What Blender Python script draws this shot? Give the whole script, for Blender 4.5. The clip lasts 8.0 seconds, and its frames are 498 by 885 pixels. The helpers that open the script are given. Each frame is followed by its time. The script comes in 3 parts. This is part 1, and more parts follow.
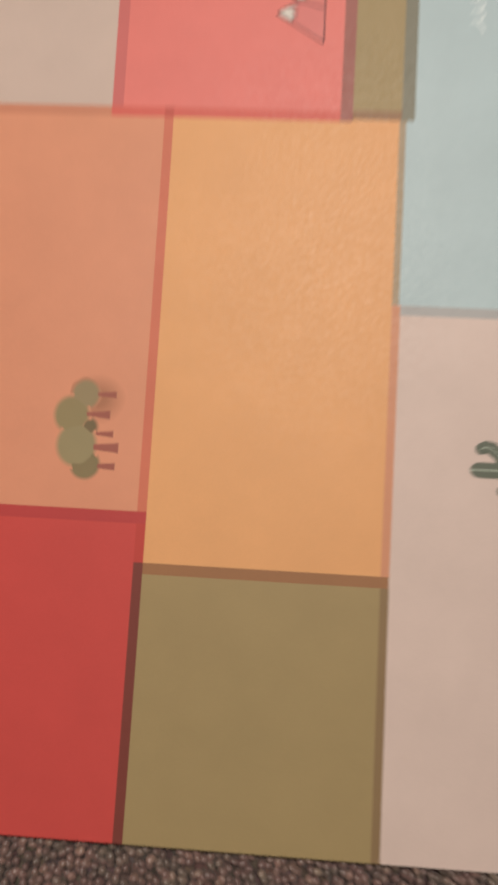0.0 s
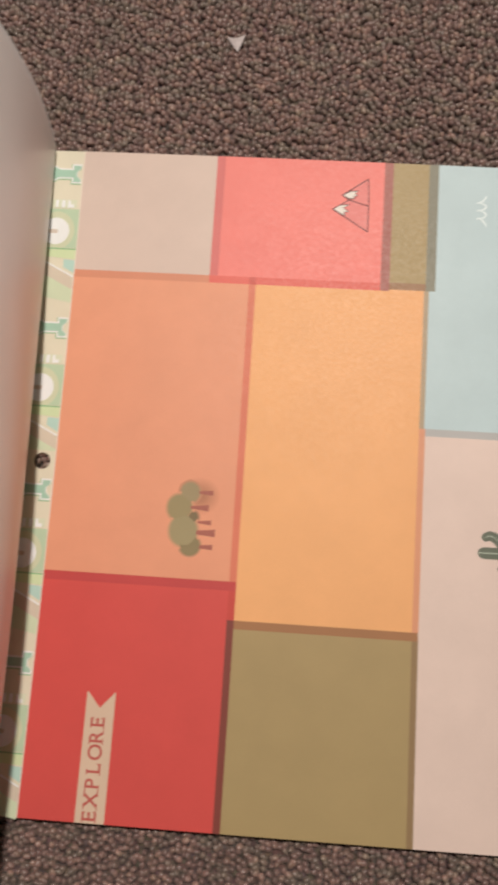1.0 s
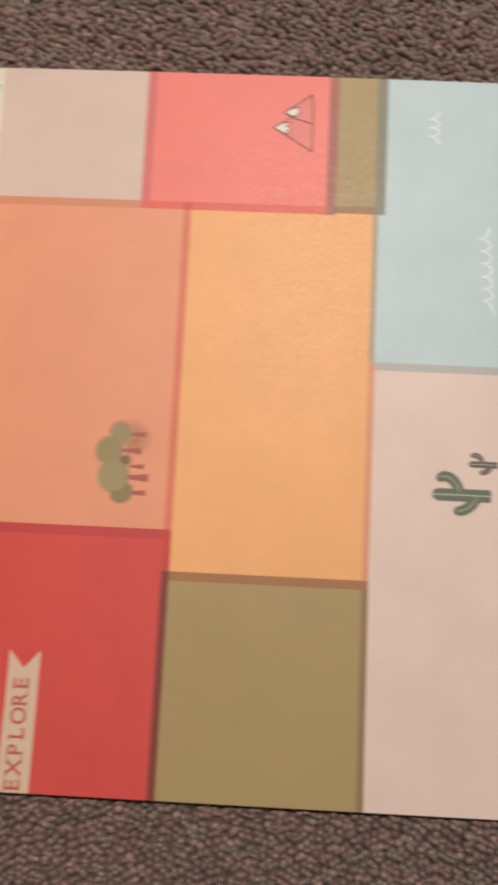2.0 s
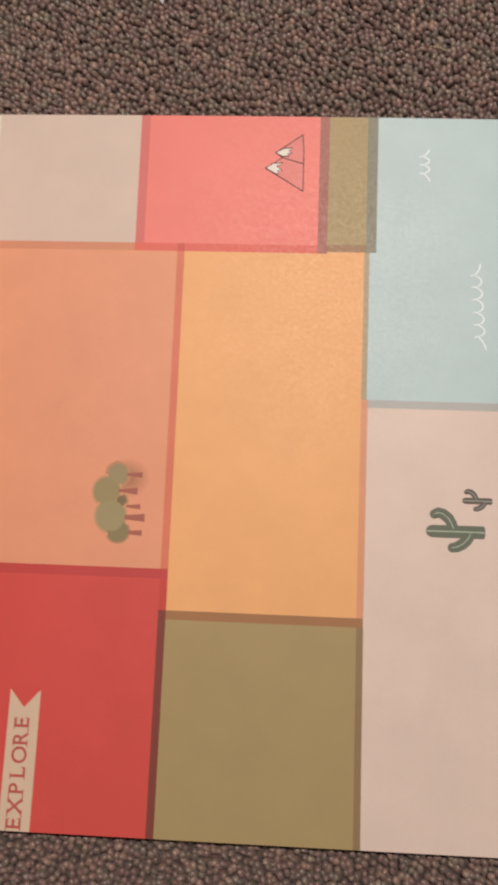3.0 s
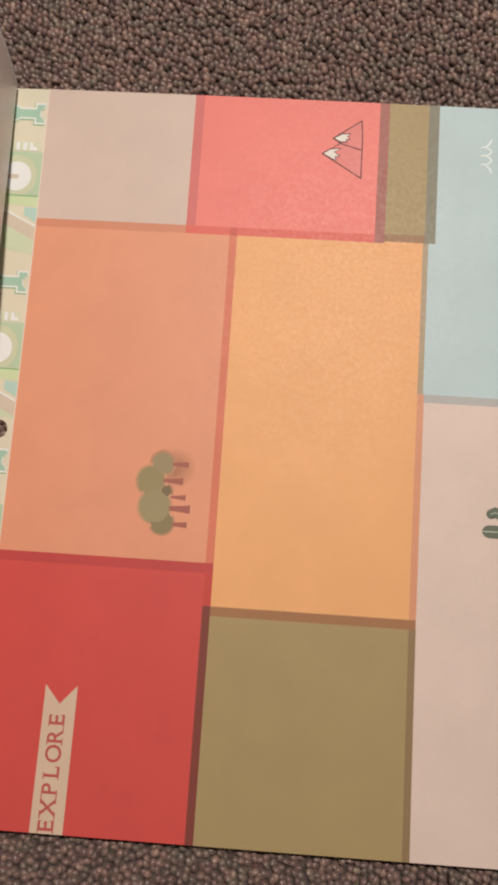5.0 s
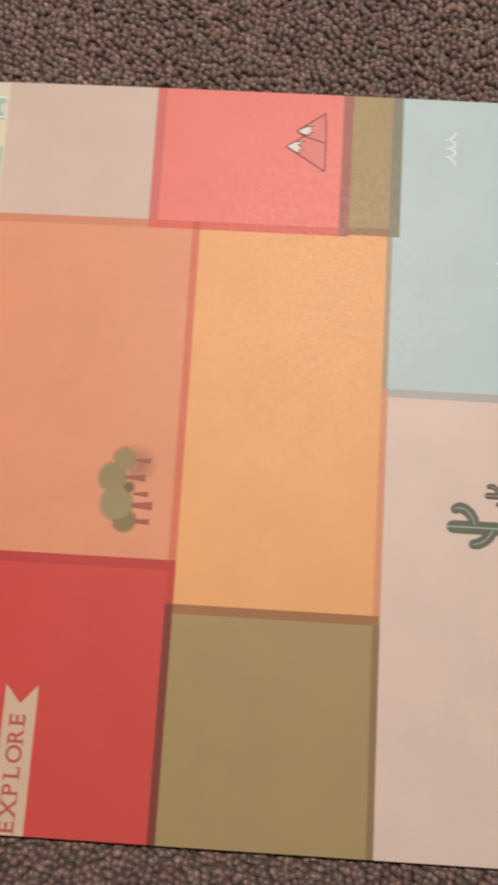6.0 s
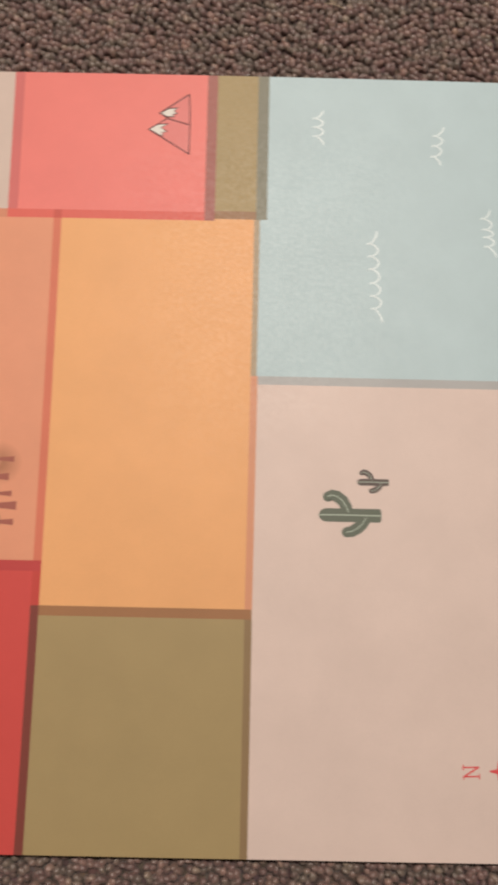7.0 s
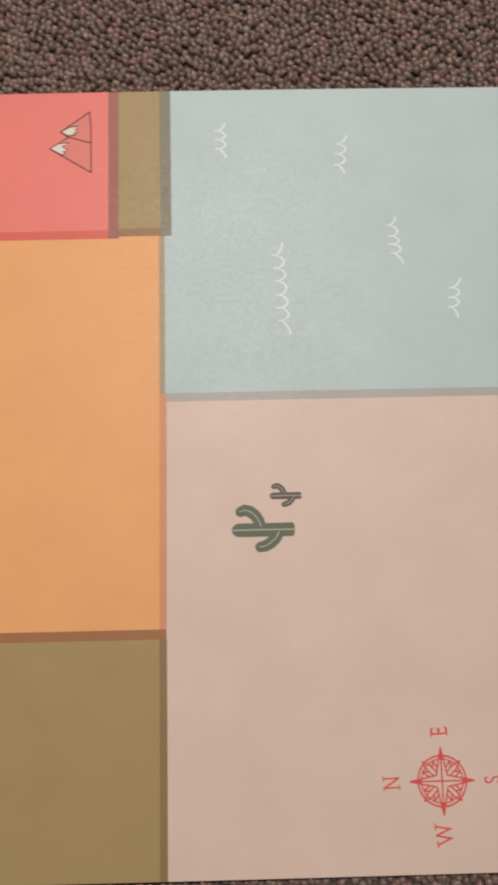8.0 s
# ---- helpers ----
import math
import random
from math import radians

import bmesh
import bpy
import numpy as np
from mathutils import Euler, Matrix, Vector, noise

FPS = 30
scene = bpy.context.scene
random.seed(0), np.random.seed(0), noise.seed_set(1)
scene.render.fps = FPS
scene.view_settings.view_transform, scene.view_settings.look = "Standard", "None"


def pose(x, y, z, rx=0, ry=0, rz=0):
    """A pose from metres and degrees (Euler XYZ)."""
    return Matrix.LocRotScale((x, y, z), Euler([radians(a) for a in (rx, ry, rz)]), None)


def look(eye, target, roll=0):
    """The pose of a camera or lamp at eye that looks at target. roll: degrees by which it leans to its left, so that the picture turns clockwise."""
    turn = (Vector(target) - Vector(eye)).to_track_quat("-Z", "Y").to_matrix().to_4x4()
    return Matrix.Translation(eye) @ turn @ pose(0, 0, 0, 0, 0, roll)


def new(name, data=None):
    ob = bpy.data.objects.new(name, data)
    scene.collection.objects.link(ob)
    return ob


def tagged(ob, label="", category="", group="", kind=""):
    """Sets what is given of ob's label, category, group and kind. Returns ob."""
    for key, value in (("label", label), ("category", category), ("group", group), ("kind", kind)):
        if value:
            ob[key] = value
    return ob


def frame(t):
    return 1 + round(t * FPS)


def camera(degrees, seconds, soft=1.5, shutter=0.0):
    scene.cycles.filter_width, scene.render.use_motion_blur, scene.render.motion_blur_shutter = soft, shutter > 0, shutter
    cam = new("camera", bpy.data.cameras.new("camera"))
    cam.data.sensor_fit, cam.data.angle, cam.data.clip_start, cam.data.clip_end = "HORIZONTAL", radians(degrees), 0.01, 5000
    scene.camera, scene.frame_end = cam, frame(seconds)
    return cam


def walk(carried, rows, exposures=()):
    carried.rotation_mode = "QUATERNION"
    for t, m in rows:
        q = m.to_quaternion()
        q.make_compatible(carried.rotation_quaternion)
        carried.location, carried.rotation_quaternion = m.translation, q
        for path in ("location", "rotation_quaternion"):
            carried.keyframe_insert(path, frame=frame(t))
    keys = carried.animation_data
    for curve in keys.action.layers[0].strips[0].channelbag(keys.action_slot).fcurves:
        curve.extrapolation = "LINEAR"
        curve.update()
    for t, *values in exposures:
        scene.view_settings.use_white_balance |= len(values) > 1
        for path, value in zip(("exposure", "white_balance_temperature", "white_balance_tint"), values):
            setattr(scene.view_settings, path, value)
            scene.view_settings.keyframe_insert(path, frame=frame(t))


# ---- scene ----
cam = camera(35.89, 8.0, soft=3.6, shutter=0.7)
# seconds, place in metres, turn in degrees
PATH = [
    (0, 0.13307, 0.10239, 0.25370, 6.161, 2.680, 3.207),
    (0.2, 0.13641, 0.10268, 0.28506, 6.852, 2.376, 3.250),
    (0.4, 0.13372, 0.10417, 0.31852, 7.740, 2.131, 3.205),
    (0.5, 0.13536, 0.10223, 0.32880, 8.907, 2.606, 3.298),
    (0.7, 0.12677, 0.11146, 0.34573, 8.981, 2.210, 3.437),
    (1, 0.10344, 0.11420, 0.34537, 8.827, 1.905, 3.655),
    (1.2, 0.09720, 0.11289, 0.33624, 8.350, 1.527, 3.855),
    (1.5, 0.09979, 0.10501, 0.32346, 7.843, 1.862, 3.995),
    (1.7, 0.10526, 0.09890, 0.31903, 7.859, 1.477, 3.693),
    (2, 0.12454, 0.09726, 0.31475, 8.079, 1.018, 2.754),
    (2.2, 0.13649, 0.10060, 0.31309, 8.066, 0.931, 2.122),
    (3.3, 0.12908, 0.11234, 0.32163, 8.795, 2.717, 2.207),
    (3.5, 0.11122, 0.11004, 0.32144, 9.102, 2.622, 2.760),
    (4, 0.10028, 0.10632, 0.31430, 9.056, 1.835, 3.864),
    (4.5, 0.10553, 0.10556, 0.31014, 9.237, 1.421, 3.809),
    (5.8, 0.11187, 0.10516, 0.30567, 8.574, 0.949, 3.586),
    (6, 0.12000, 0.10500, 0.30508, 8.957, 0.811, 3.371),
    (6.2, 0.12865, 0.10418, 0.30593, 8.993, 1.243, 3.241),
    (6.5, 0.14079, 0.10474, 0.30510, 8.971, 0.592, 2.642),
    (6.8, 0.15506, 0.10762, 0.29871, 8.570, -0.316, 1.971),
    (7, 0.16489, 0.10756, 0.29618, 8.403, -0.207, 1.177),
    (7.5, 0.18453, 0.11264, 0.29649, 8.493, 0.025, -0.046),
    (8, 0.19804, 0.11422, 0.29548, 8.381, -0.167, -1.287),
]
EXPOSURES = [(0.0, -0.39), (0.5, -0.19), (1.0, -0.11), (1.5, -0.12), (2.0, -0.14), (3.5, -0.19), (5.0, -0.21), (7.0, -0.18), (7.5, -0.22), (8.0, -0.30)]
walk(cam, [(t, pose(x, y, z, rx, ry, rz)) for t, x, y, z, rx, ry, rz in PATH], EXPOSURES)

# ---- light: one warm lamp in a closed room ----
world = bpy.data.worlds.new("world")
scene.world = world
world.use_nodes = True
world.node_tree.nodes["Background"].inputs["Color"].default_value = (0.9, 0.8, 0.7, 1)
world.node_tree.nodes["Background"].inputs["Strength"].default_value = 0.05

lamp_data = bpy.data.lights.new("room_lamp", "AREA")
lamp_data.shape, lamp_data.size = "DISK", 0.055
lamp_data.energy = 23.0
lamp_data.color = (1.0, 0.90, 0.80)
lamp = new("room_lamp", lamp_data)
lamp.matrix_world = look((0.235, 0.70, 1.40), (0.13, 0.16, 0.0))


# ---- materials ----
def lin(r, g, b):
    return tuple(((c / 255 + 0.055) / 1.055) ** 2.4 if c > 10 else c / 3294.6 for c in (r, g, b)) + (1.0,)


def material(name):
    m = bpy.data.materials.new(name)
    m.use_nodes = True
    t = m.node_tree
    return m, t, t.nodes["Principled BSDF"]


def node(t, kind, **inputs):
    n = t.nodes.new(kind)
    for key, value in inputs.items():
        n.inputs[key.replace("_", " ")].default_value = value
    return n


def place_node(t):
    return t.nodes.new("ShaderNodeTexCoord").outputs["Object"]


def mixed(t, fac, a, b, blend="MIX"):
    n = t.nodes.new("ShaderNodeMix")
    n.data_type, n.blend_type = "RGBA", blend
    for i, v in ((0, fac), (6, a), (7, b)):
        if isinstance(v, bpy.types.NodeSocket):
            t.links.new(v, n.inputs[i])
        else:
            n.inputs[i].default_value = v
    return n.outputs[2]


def ramp(t, fac, stops):
    n = t.nodes.new("ShaderNodeValToRGB")
    t.links.new(fac, n.inputs["Fac"])
    e = n.color_ramp.elements
    while len(e) < len(stops):
        e.new(0.5)
    for el, (p, c) in zip(e, stops):
        el.position, el.color = p, c
    return n.outputs["Color"]


def noise_tex(t, scale, detail=4.0, rough=0.55):
    n = node(t, "ShaderNodeTexNoise", Scale=scale, Detail=detail, Roughness=rough)
    t.links.new(place_node(t), n.inputs["Vector"])
    return n.outputs["Fac"]


def paper(name, color, mottle=0.022, rough=0.49, spec=0.33, relief=0.042):
    """Printed card: ink with faint mottling, fine tooth, soft sheen."""
    m, t, b = material(name)
    dark = tuple(c * (1 - 2.2 * mottle) for c in color[:3]) + (1,)
    light = tuple(min(1, c * (1 + mottle)) for c in color[:3]) + (1,)
    cloud = ramp(t, noise_tex(t, 38, 5, 0.6), [(0.3, dark), (0.7, light)])
    grain = ramp(t, noise_tex(t, 1500, 3, 0.7), [(0.25, (0.945, 0.945, 0.945, 1)), (0.75, (1, 1, 1, 1))])
    t.links.new(mixed(t, 0.8, cloud, grain, "MULTIPLY"), b.inputs["Base Color"])
    b.inputs["Specular IOR Level"].default_value = spec
    r = ramp(t, noise_tex(t, 700, 3), [(0.3, (rough - 0.05,) * 3 + (1,)), (0.7, (rough + 0.08,) * 3 + (1,))])
    t.links.new(r, b.inputs["Roughness"])
    bump = node(t, "ShaderNodeBump", Strength=relief, Distance=0.0002)
    t.links.new(noise_tex(t, 2100, 2, 0.6), bump.inputs["Height"])
    t.links.new(bump.outputs["Normal"], b.inputs["Normal"])
    return m


def inkrgb(name, r, g, b, **k):
    """Ink by its look under the warm lamp, brought back to a base colour."""
    c = lin(r, g, b)
    return paper(name, tuple(min(0.86, v / w) for v, w in zip(c[:3], LIT)) + (1,), **k)


LIT = (0.91, 0.84, 0.755)
BEIGE = inkrgb("ink_beige", 205, 179, 161)
CORAL = inkrgb("ink_coral", 237, 123, 110)
OLIVE = inkrgb("ink_olive", 163, 138, 94)
BLUE = inkrgb("ink_blue", 181, 194, 190)
ORANGE_RGB = (219, 146, 111)
ORANGE = inkrgb("ink_orange", *ORANGE_RGB)
YELLOW = inkrgb("ink_yellow", 238, 164, 107)
RED = inkrgb("ink_red", 202, 76, 68)
PINK = inkrgb("ink_pink", 215, 188, 171)
B_BEIGE_ORANGE = inkrgb("ink_overlap_tan", 204, 132, 100)
B_BEIGE_CORAL = inkrgb("ink_overlap_rose", 205, 108, 100)
B_CORAL_YELLOW = inkrgb("ink_overlap_scarlet", 214, 99, 84)
B_TRIPLE = inkrgb("ink_overlap_brick", 196, 86, 72)
B_CORAL_OLIVE = inkrgb("ink_overlap_mauve", 160, 96, 84)
B_OLIVE_YELLOW = inkrgb("ink_overlap_umber", 150, 110, 76)
B_OLIVE_BLUE = inkrgb("ink_overlap_moss", 128, 122, 102)
B_ORANGE_YELLOW = inkrgb("ink_overlap_clay", 208, 114, 86)
B_YELLOW_BLUE = inkrgb("ink_overlap_khaki", 168, 144, 114)
B_YELLOW_PINK = inkrgb("ink_overlap_apricot", 209, 142, 106)
B_BLUE_PINK = inkrgb("ink_overlap_grey", 172, 166, 158)
B_RED_ORANGE = inkrgb("ink_overlap_crimson", 186, 68, 64)
B_RED_YELLOW = inkrgb("ink_overlap_vermilion", 192, 70, 60)
B_OLIVE_BAND = inkrgb("ink_overlap_brown", 157, 109, 72)
LINT = inkrgb("lint_yarn", 196, 172, 140)
SCRAP = inkrgb("scrap_paper", 176, 160, 152)
B_RED_OLIVE = inkrgb("ink_overlap_maroon", 124, 62, 52)
B_OLIVE_PINK = inkrgb("ink_overlap_drab", 141, 113, 79)
PAPER_EDGE = inkrgb("paper_edge", 226, 206, 186)
STRIP = inkrgb("strip_cream", 214, 201, 173)
SAND = inkrgb("strip_sand", 197, 195, 159)
GREEN_SOFT = inkrgb("strip_green", 178, 192, 157)
GREEN_PALE = inkrgb("strip_pale_green", 198, 202, 166)
GREEN_INK = inkrgb("strip_line_green", 112, 168, 112)
GREEN_LETTER = inkrgb("strip_letter_green", 160, 188, 162)
LIME = inkrgb("strip_lime", 198, 206, 158)
TEAL_SOFT = inkrgb("strip_teal", 174, 198, 180)
TAUPE = inkrgb("strip_taupe", 202, 184, 160)
CREAM_INK = inkrgb("strip_outline", 238, 240, 214)
WHITE_INK = paper("white_ink", (0.84, 0.86, 0.87, 1))
BLOCK_SHADE = inkrgb("strip_block_shade", 206, 203, 172)
TAN_INK = inkrgb("tan_ink", 200, 180, 160)
MOUNTAIN = inkrgb("ink_mountain", 218, 122, 112)
DARK_LINE = inkrgb("ink_line", 96, 42, 40)
SNOW = paper("ink_snow", (0.80, 0.75, 0.69, 1))
WAVE = paper("ink_wave", (0.82, 0.92, 0.94, 1))
CACTUS = inkrgb("ink_cactus", 98, 101, 84)
CACTUS_DARK = inkrgb("ink_cactus_dark", 92, 78, 70)
CACTUS_RIB = inkrgb("ink_cactus_rib", 176, 180, 158)
TREE_D_INK = inkrgb("ink_tree_shade", 140, 118, 80)
TRUNK = inkrgb("ink_trunk", 160, 92, 76)
BANNER = inkrgb("ink_banner", 208, 178, 150)
RED_INK = inkrgb("ink_letter_red", 180, 84, 74)
COMPASS = inkrgb("ink_compass", 212, 80, 78)
COVER = paper("cover_board", (0.03, 0.025, 0.022, 1), 0.1, 0.6, 0.3)
WARP = (-0.375, 0.0451, 0.9511, -0.2518)


def leaf_material():
    m, t, b = material("leaf_paper")
    c = ramp(t, noise_tex(t, 30, 4), [(0.3, (0.81, 0.79, 0.79, 1)), (0.7, (0.86, 0.84, 0.84, 1))])
    t.links.new(c, b.inputs["Base Color"])
    b.inputs["Roughness"].default_value = 0.42
    b.inputs["Specular IOR Level"].default_value = 0.8
    b.inputs["Coat Weight"].default_value = 0.25
    b.inputs["Coat Roughness"].default_value = 0.36
    tr = node(t, "ShaderNodeBsdfTranslucent", Color=(0.66, 0.60, 0.58, 1))
    mx = node(t, "ShaderNodeMixShader", Fac=0.06)
    t.links.new(b.outputs[0], mx.inputs[1])
    t.links.new(tr.outputs[0], mx.inputs[2])
    t.links.new(mx.outputs[0], t.nodes["Material Output"].inputs["Surface"])
    bump = node(t, "ShaderNodeBump", Strength=0.08, Distance=0.0002)
    t.links.new(noise_tex(t, 1500, 2), bump.inputs["Height"])
    t.links.new(bump.outputs["Normal"], b.inputs["Normal"])
    return m


LEAF = leaf_material()


def wool():
    """Mauve-brown yarn with runs of grey-green, mottled by fibre noise; highlights painted on the lightest loops."""
    m, t, b = material("carpet_wool")
    rnd = t.nodes.new("ShaderNodeNewGeometry").outputs["Random Per Island"]
    runs = node(t, "ShaderNodeTexNoise", Scale=1.0, Detail=2.0, Roughness=0.5)
    mp = node(t, "ShaderNodeMapping", Rotation=(0.0, 0.0, radians(38)), Scale=(75.0, 210.0, 40.0))
    t.links.new(place_node(t), mp.inputs["Vector"])
    t.links.new(mp.outputs["Vector"], runs.inputs["Vector"])
    yarn = ramp(t, runs.outputs["Fac"], [(0.36, (0.186, 0.144, 0.120, 1)), (0.46, (0.196, 0.134, 0.116, 1)), (0.56, (0.218, 0.131, 0.121, 1)), (0.68, (0.214, 0.139, 0.115, 1))])
    # varies by loop; the lightest tenth is brightened to stand in for highlights
    tone = ramp(t, rnd, [(0.0, (0.80, 0.80, 0.81, 1)), (0.5, (1.0, 1.0, 1.0, 1)), (0.9, (1.25, 1.25, 1.2, 1)), (1.0, (1.75, 1.75, 1.62, 1))])
    fibre = ramp(t, noise_tex(t, 1900, 3, 0.7), [(0.3, (0.66, 0.64, 0.62, 1)), (0.7, (1.2, 1.2, 1.2, 1))])
    c = mixed(t, 1.0, mixed(t, 1.0, yarn, tone, "MULTIPLY"), fibre, "MULTIPLY")
    t.links.new(c, b.inputs["Base Color"])
    b.inputs["Roughness"].default_value = 0.36
    b.inputs["Specular IOR Level"].default_value = 0.75
    b.inputs["Sheen Weight"].default_value = 0.12
    bump = node(t, "ShaderNodeBump", Strength=0.55, Distance=0.0004)
    t.links.new(noise_tex(t, 1500, 3, 0.7), bump.inputs["Height"])
    t.links.new(bump.outputs["Normal"], b.inputs["Normal"])
    return m


WOOL = wool()


def backing():
    m, t, b = material("carpet_backing")
    v = node(t, "ShaderNodeTexVoronoi", Scale=360.0)
    t.links.new(place_node(t), v.inputs["Vector"])
    # loop-sized cells, with the shade of the gaps between loops painted at their rims
    c = ramp(t, v.outputs["Distance"], [(0.0, (0.18, 0.122, 0.108, 1)), (0.75, (0.06, 0.042, 0.037, 1))])
    c = mixed(t, 0.25, c, v.outputs["Color"], "MULTIPLY")
    t.links.new(c, b.inputs["Base Color"])
    b.inputs["Roughness"].default_value = 0.95
    return m


BACKING = backing()


def wall_paint():
    m, t, b = material("wall_paint")
    t.links.new(ramp(t, noise_tex(t, 3, 5), [(0.3, (0.66, 0.62, 0.56, 1)), (0.7, (0.72, 0.68, 0.62, 1))]), b.inputs["Base Color"])
    b.inputs["Roughness"].default_value = 0.8
    return m


WALL = wall_paint()


def faded_ink(name, color, rim, strength, under):
    """Ink that fades towards the rim of its disc into the colour it is printed on."""
    m = inkrgb(name, *color)
    t = m.node_tree
    base = t.nodes["Principled BSDF"].inputs["Base Color"]
    own = base.links[0].from_socket
    ground = tuple(0.965 * v / w for v, w in zip(lin(*under)[:3], LIT)) + (1,)
    g = t.nodes.new("ShaderNodeTexGradient")
    g.gradient_type = "SPHERICAL"
    mp = node(t, "ShaderNodeMapping", Location=(-1.0, -1.0, 0.0), Scale=(2.0, 2.0, 0.0))
    t.links.new(t.nodes.new("ShaderNodeTexCoord").outputs["Generated"], mp.inputs["Vector"])
    t.links.new(mp.outputs["Vector"], g.inputs["Vector"])
    f = ramp(t, g.outputs["Fac"], [(0.02, (0, 0, 0, 1)), (rim, (strength,) * 3 + (1,))])
    t.links.new(mixed(t, f, ground, own), base)
    return m


SMUDGE = faded_ink("ink_smudge", (158, 104, 74), 0.75, 0.8, ORANGE_RGB)
TREES = {
    # crown ink, and how far in from the rim of its soft disc it is full
    "moss": ((148, 130, 90), 0.26), "sage": ((153, 136, 97), 0.24), "soft": ((151, 131, 95), 0.30), "low": ((136, 118, 82), 0.24), "dark": ((120, 101, 71), 0.45),
}
TREE_RIMS = {k: faded_ink("ink_tree_rim_" + k, c, r, 1.0, (196, 128, 95) if k == "soft" else ORANGE_RGB) for k, (c, r) in TREES.items()}
TREE_INKS = {k: inkrgb("ink_tree_" + k, *c) for k, (c, r) in TREES.items()}


# ---- helpers for meshes ----
def page_z(x, y):
    """Height of the slightly bowed top sheet."""
    u, v = x / 0.3 - 0.5, y / 0.3 - 0.5
    return 0.01 * (WARP[0] * (u * u - 0.1) + WARP[1] * u * v + WARP[2] * (v * v - 0.1) + WARP[3] * u * v * (u + v))


def finish(name, bm, mat, parent=None, label="", smooth=False):
    me = bpy.data.meshes.new(name)
    bm.to_mesh(me)
    bm.free()
    for f in me.polygons:
        f.use_smooth = smooth
    for m in mat if isinstance(mat, (list, tuple)) else [mat]:
        me.materials.append(m)
    ob = new(name, me)
    if parent:
        ob.parent = parent
    return tagged(ob, label)


def part(name, bm, mat, parent, label="", smooth=False):
    return finish(name, bm, mat, parent, label, smooth)


def sheet(x0, y0, x1, y1, top, thick=0.0, step=0.0102):
    """A rectangle that follows the bowed page, top metres above it, with a thickness downwards."""
    bm = bmesh.new()
    nx, ny = max(1, round((x1 - x0) / step)), max(1, round((y1 - y0) / step))
    xs, ys = [x0 + (x1 - x0) * i / nx for i in range(nx + 1)], [y0 + (y1 - y0) * j / ny for j in range(ny + 1)]
    up = [[bm.verts.new((x, y, page_z(x, y) + top)) for y in ys] for x in xs]
    for i in range(nx):
        for j in range(ny):
            bm.faces.new((up[i][j], up[i + 1][j], up[i + 1][j + 1], up[i][j + 1]))
    if thick:
        low = [[bm.verts.new((x, y, page_z(x, y) + top - thick)) for y in ys] for x in xs]
        for i in range(nx):
            for j in range(ny):
                bm.faces.new((low[i][j + 1], low[i + 1][j + 1], low[i + 1][j], low[i][j]))
        for i in range(nx):
            bm.faces.new((up[i][0], low[i][0], low[i + 1][0], up[i + 1][0]))
            bm.faces.new((up[i + 1][ny], low[i + 1][ny], low[i][ny], up[i][ny]))
        for j in range(ny):
            bm.faces.new((up[0][j + 1], low[0][j + 1], low[0][j], up[0][j]))
            bm.faces.new((up[nx][j], low[nx][j], low[nx][j + 1], up[nx][j + 1]))
    return bm


def flat(bm, points, top):
    """A filled outline in millimetres printed on the page."""
    vs = [bm.verts.new((x / 1000, y / 1000, page_z(x / 1000, y / 1000) + top)) for x, y in points]
    f = bm.faces.new(vs)
    f.normal_update()
    if f.normal.z < 0:
        f.normal_flip()
    return f


def shape(points, top):
    bm = bmesh.new()
    fine = []
    for (xa, ya), (xb, yb) in zip(points, list(points[1:]) + [points[0]]):
        n = max(1, math.ceil(math.hypot(xb - xa, yb - ya) / 6))
        fine += [(xa + (xb - xa) * i / n, ya + (yb - ya) * i / n) for i in range(n)]
    f = flat(bm, fine, top)
    bmesh.ops.triangulate(bm, faces=[f])
    return bm


def stroke(bm, points, width, top):
    """A drawn line of even width in millimetres, through the points, as a chain of quads."""
    pts = [Vector(p) for p in points]
    sides = []
    for i, p in enumerate(pts):
        d = (pts[min(i + 1, len(pts) - 1)] - pts[max(i - 1, 0)]).normalized()
        n = Vector((-d.y, d.x)) * (width[i] if isinstance(width, (list, tuple)) else width) / 2
        sides.append([bm.verts.new((q.x / 1000, q.y / 1000, page_z(q.x / 1000, q.y / 1000) + top)) for q in (p + n, p - n)])
    for (a, b), (c, d) in zip(sides, sides[1:]):
        f = bm.faces.new((a, b, d, c))
        f.normal_update()
        if f.normal.z < 0:
            f.normal_flip()
    return bm


def arc(cx, cy, rx, ry, a0, a1, n=14):
    return [(cx + rx * math.cos(radians(a0 + (a1 - a0) * i / n)), cy + ry * math.sin(radians(a0 + (a1 - a0) * i / n))) for i in range(n + 1)]


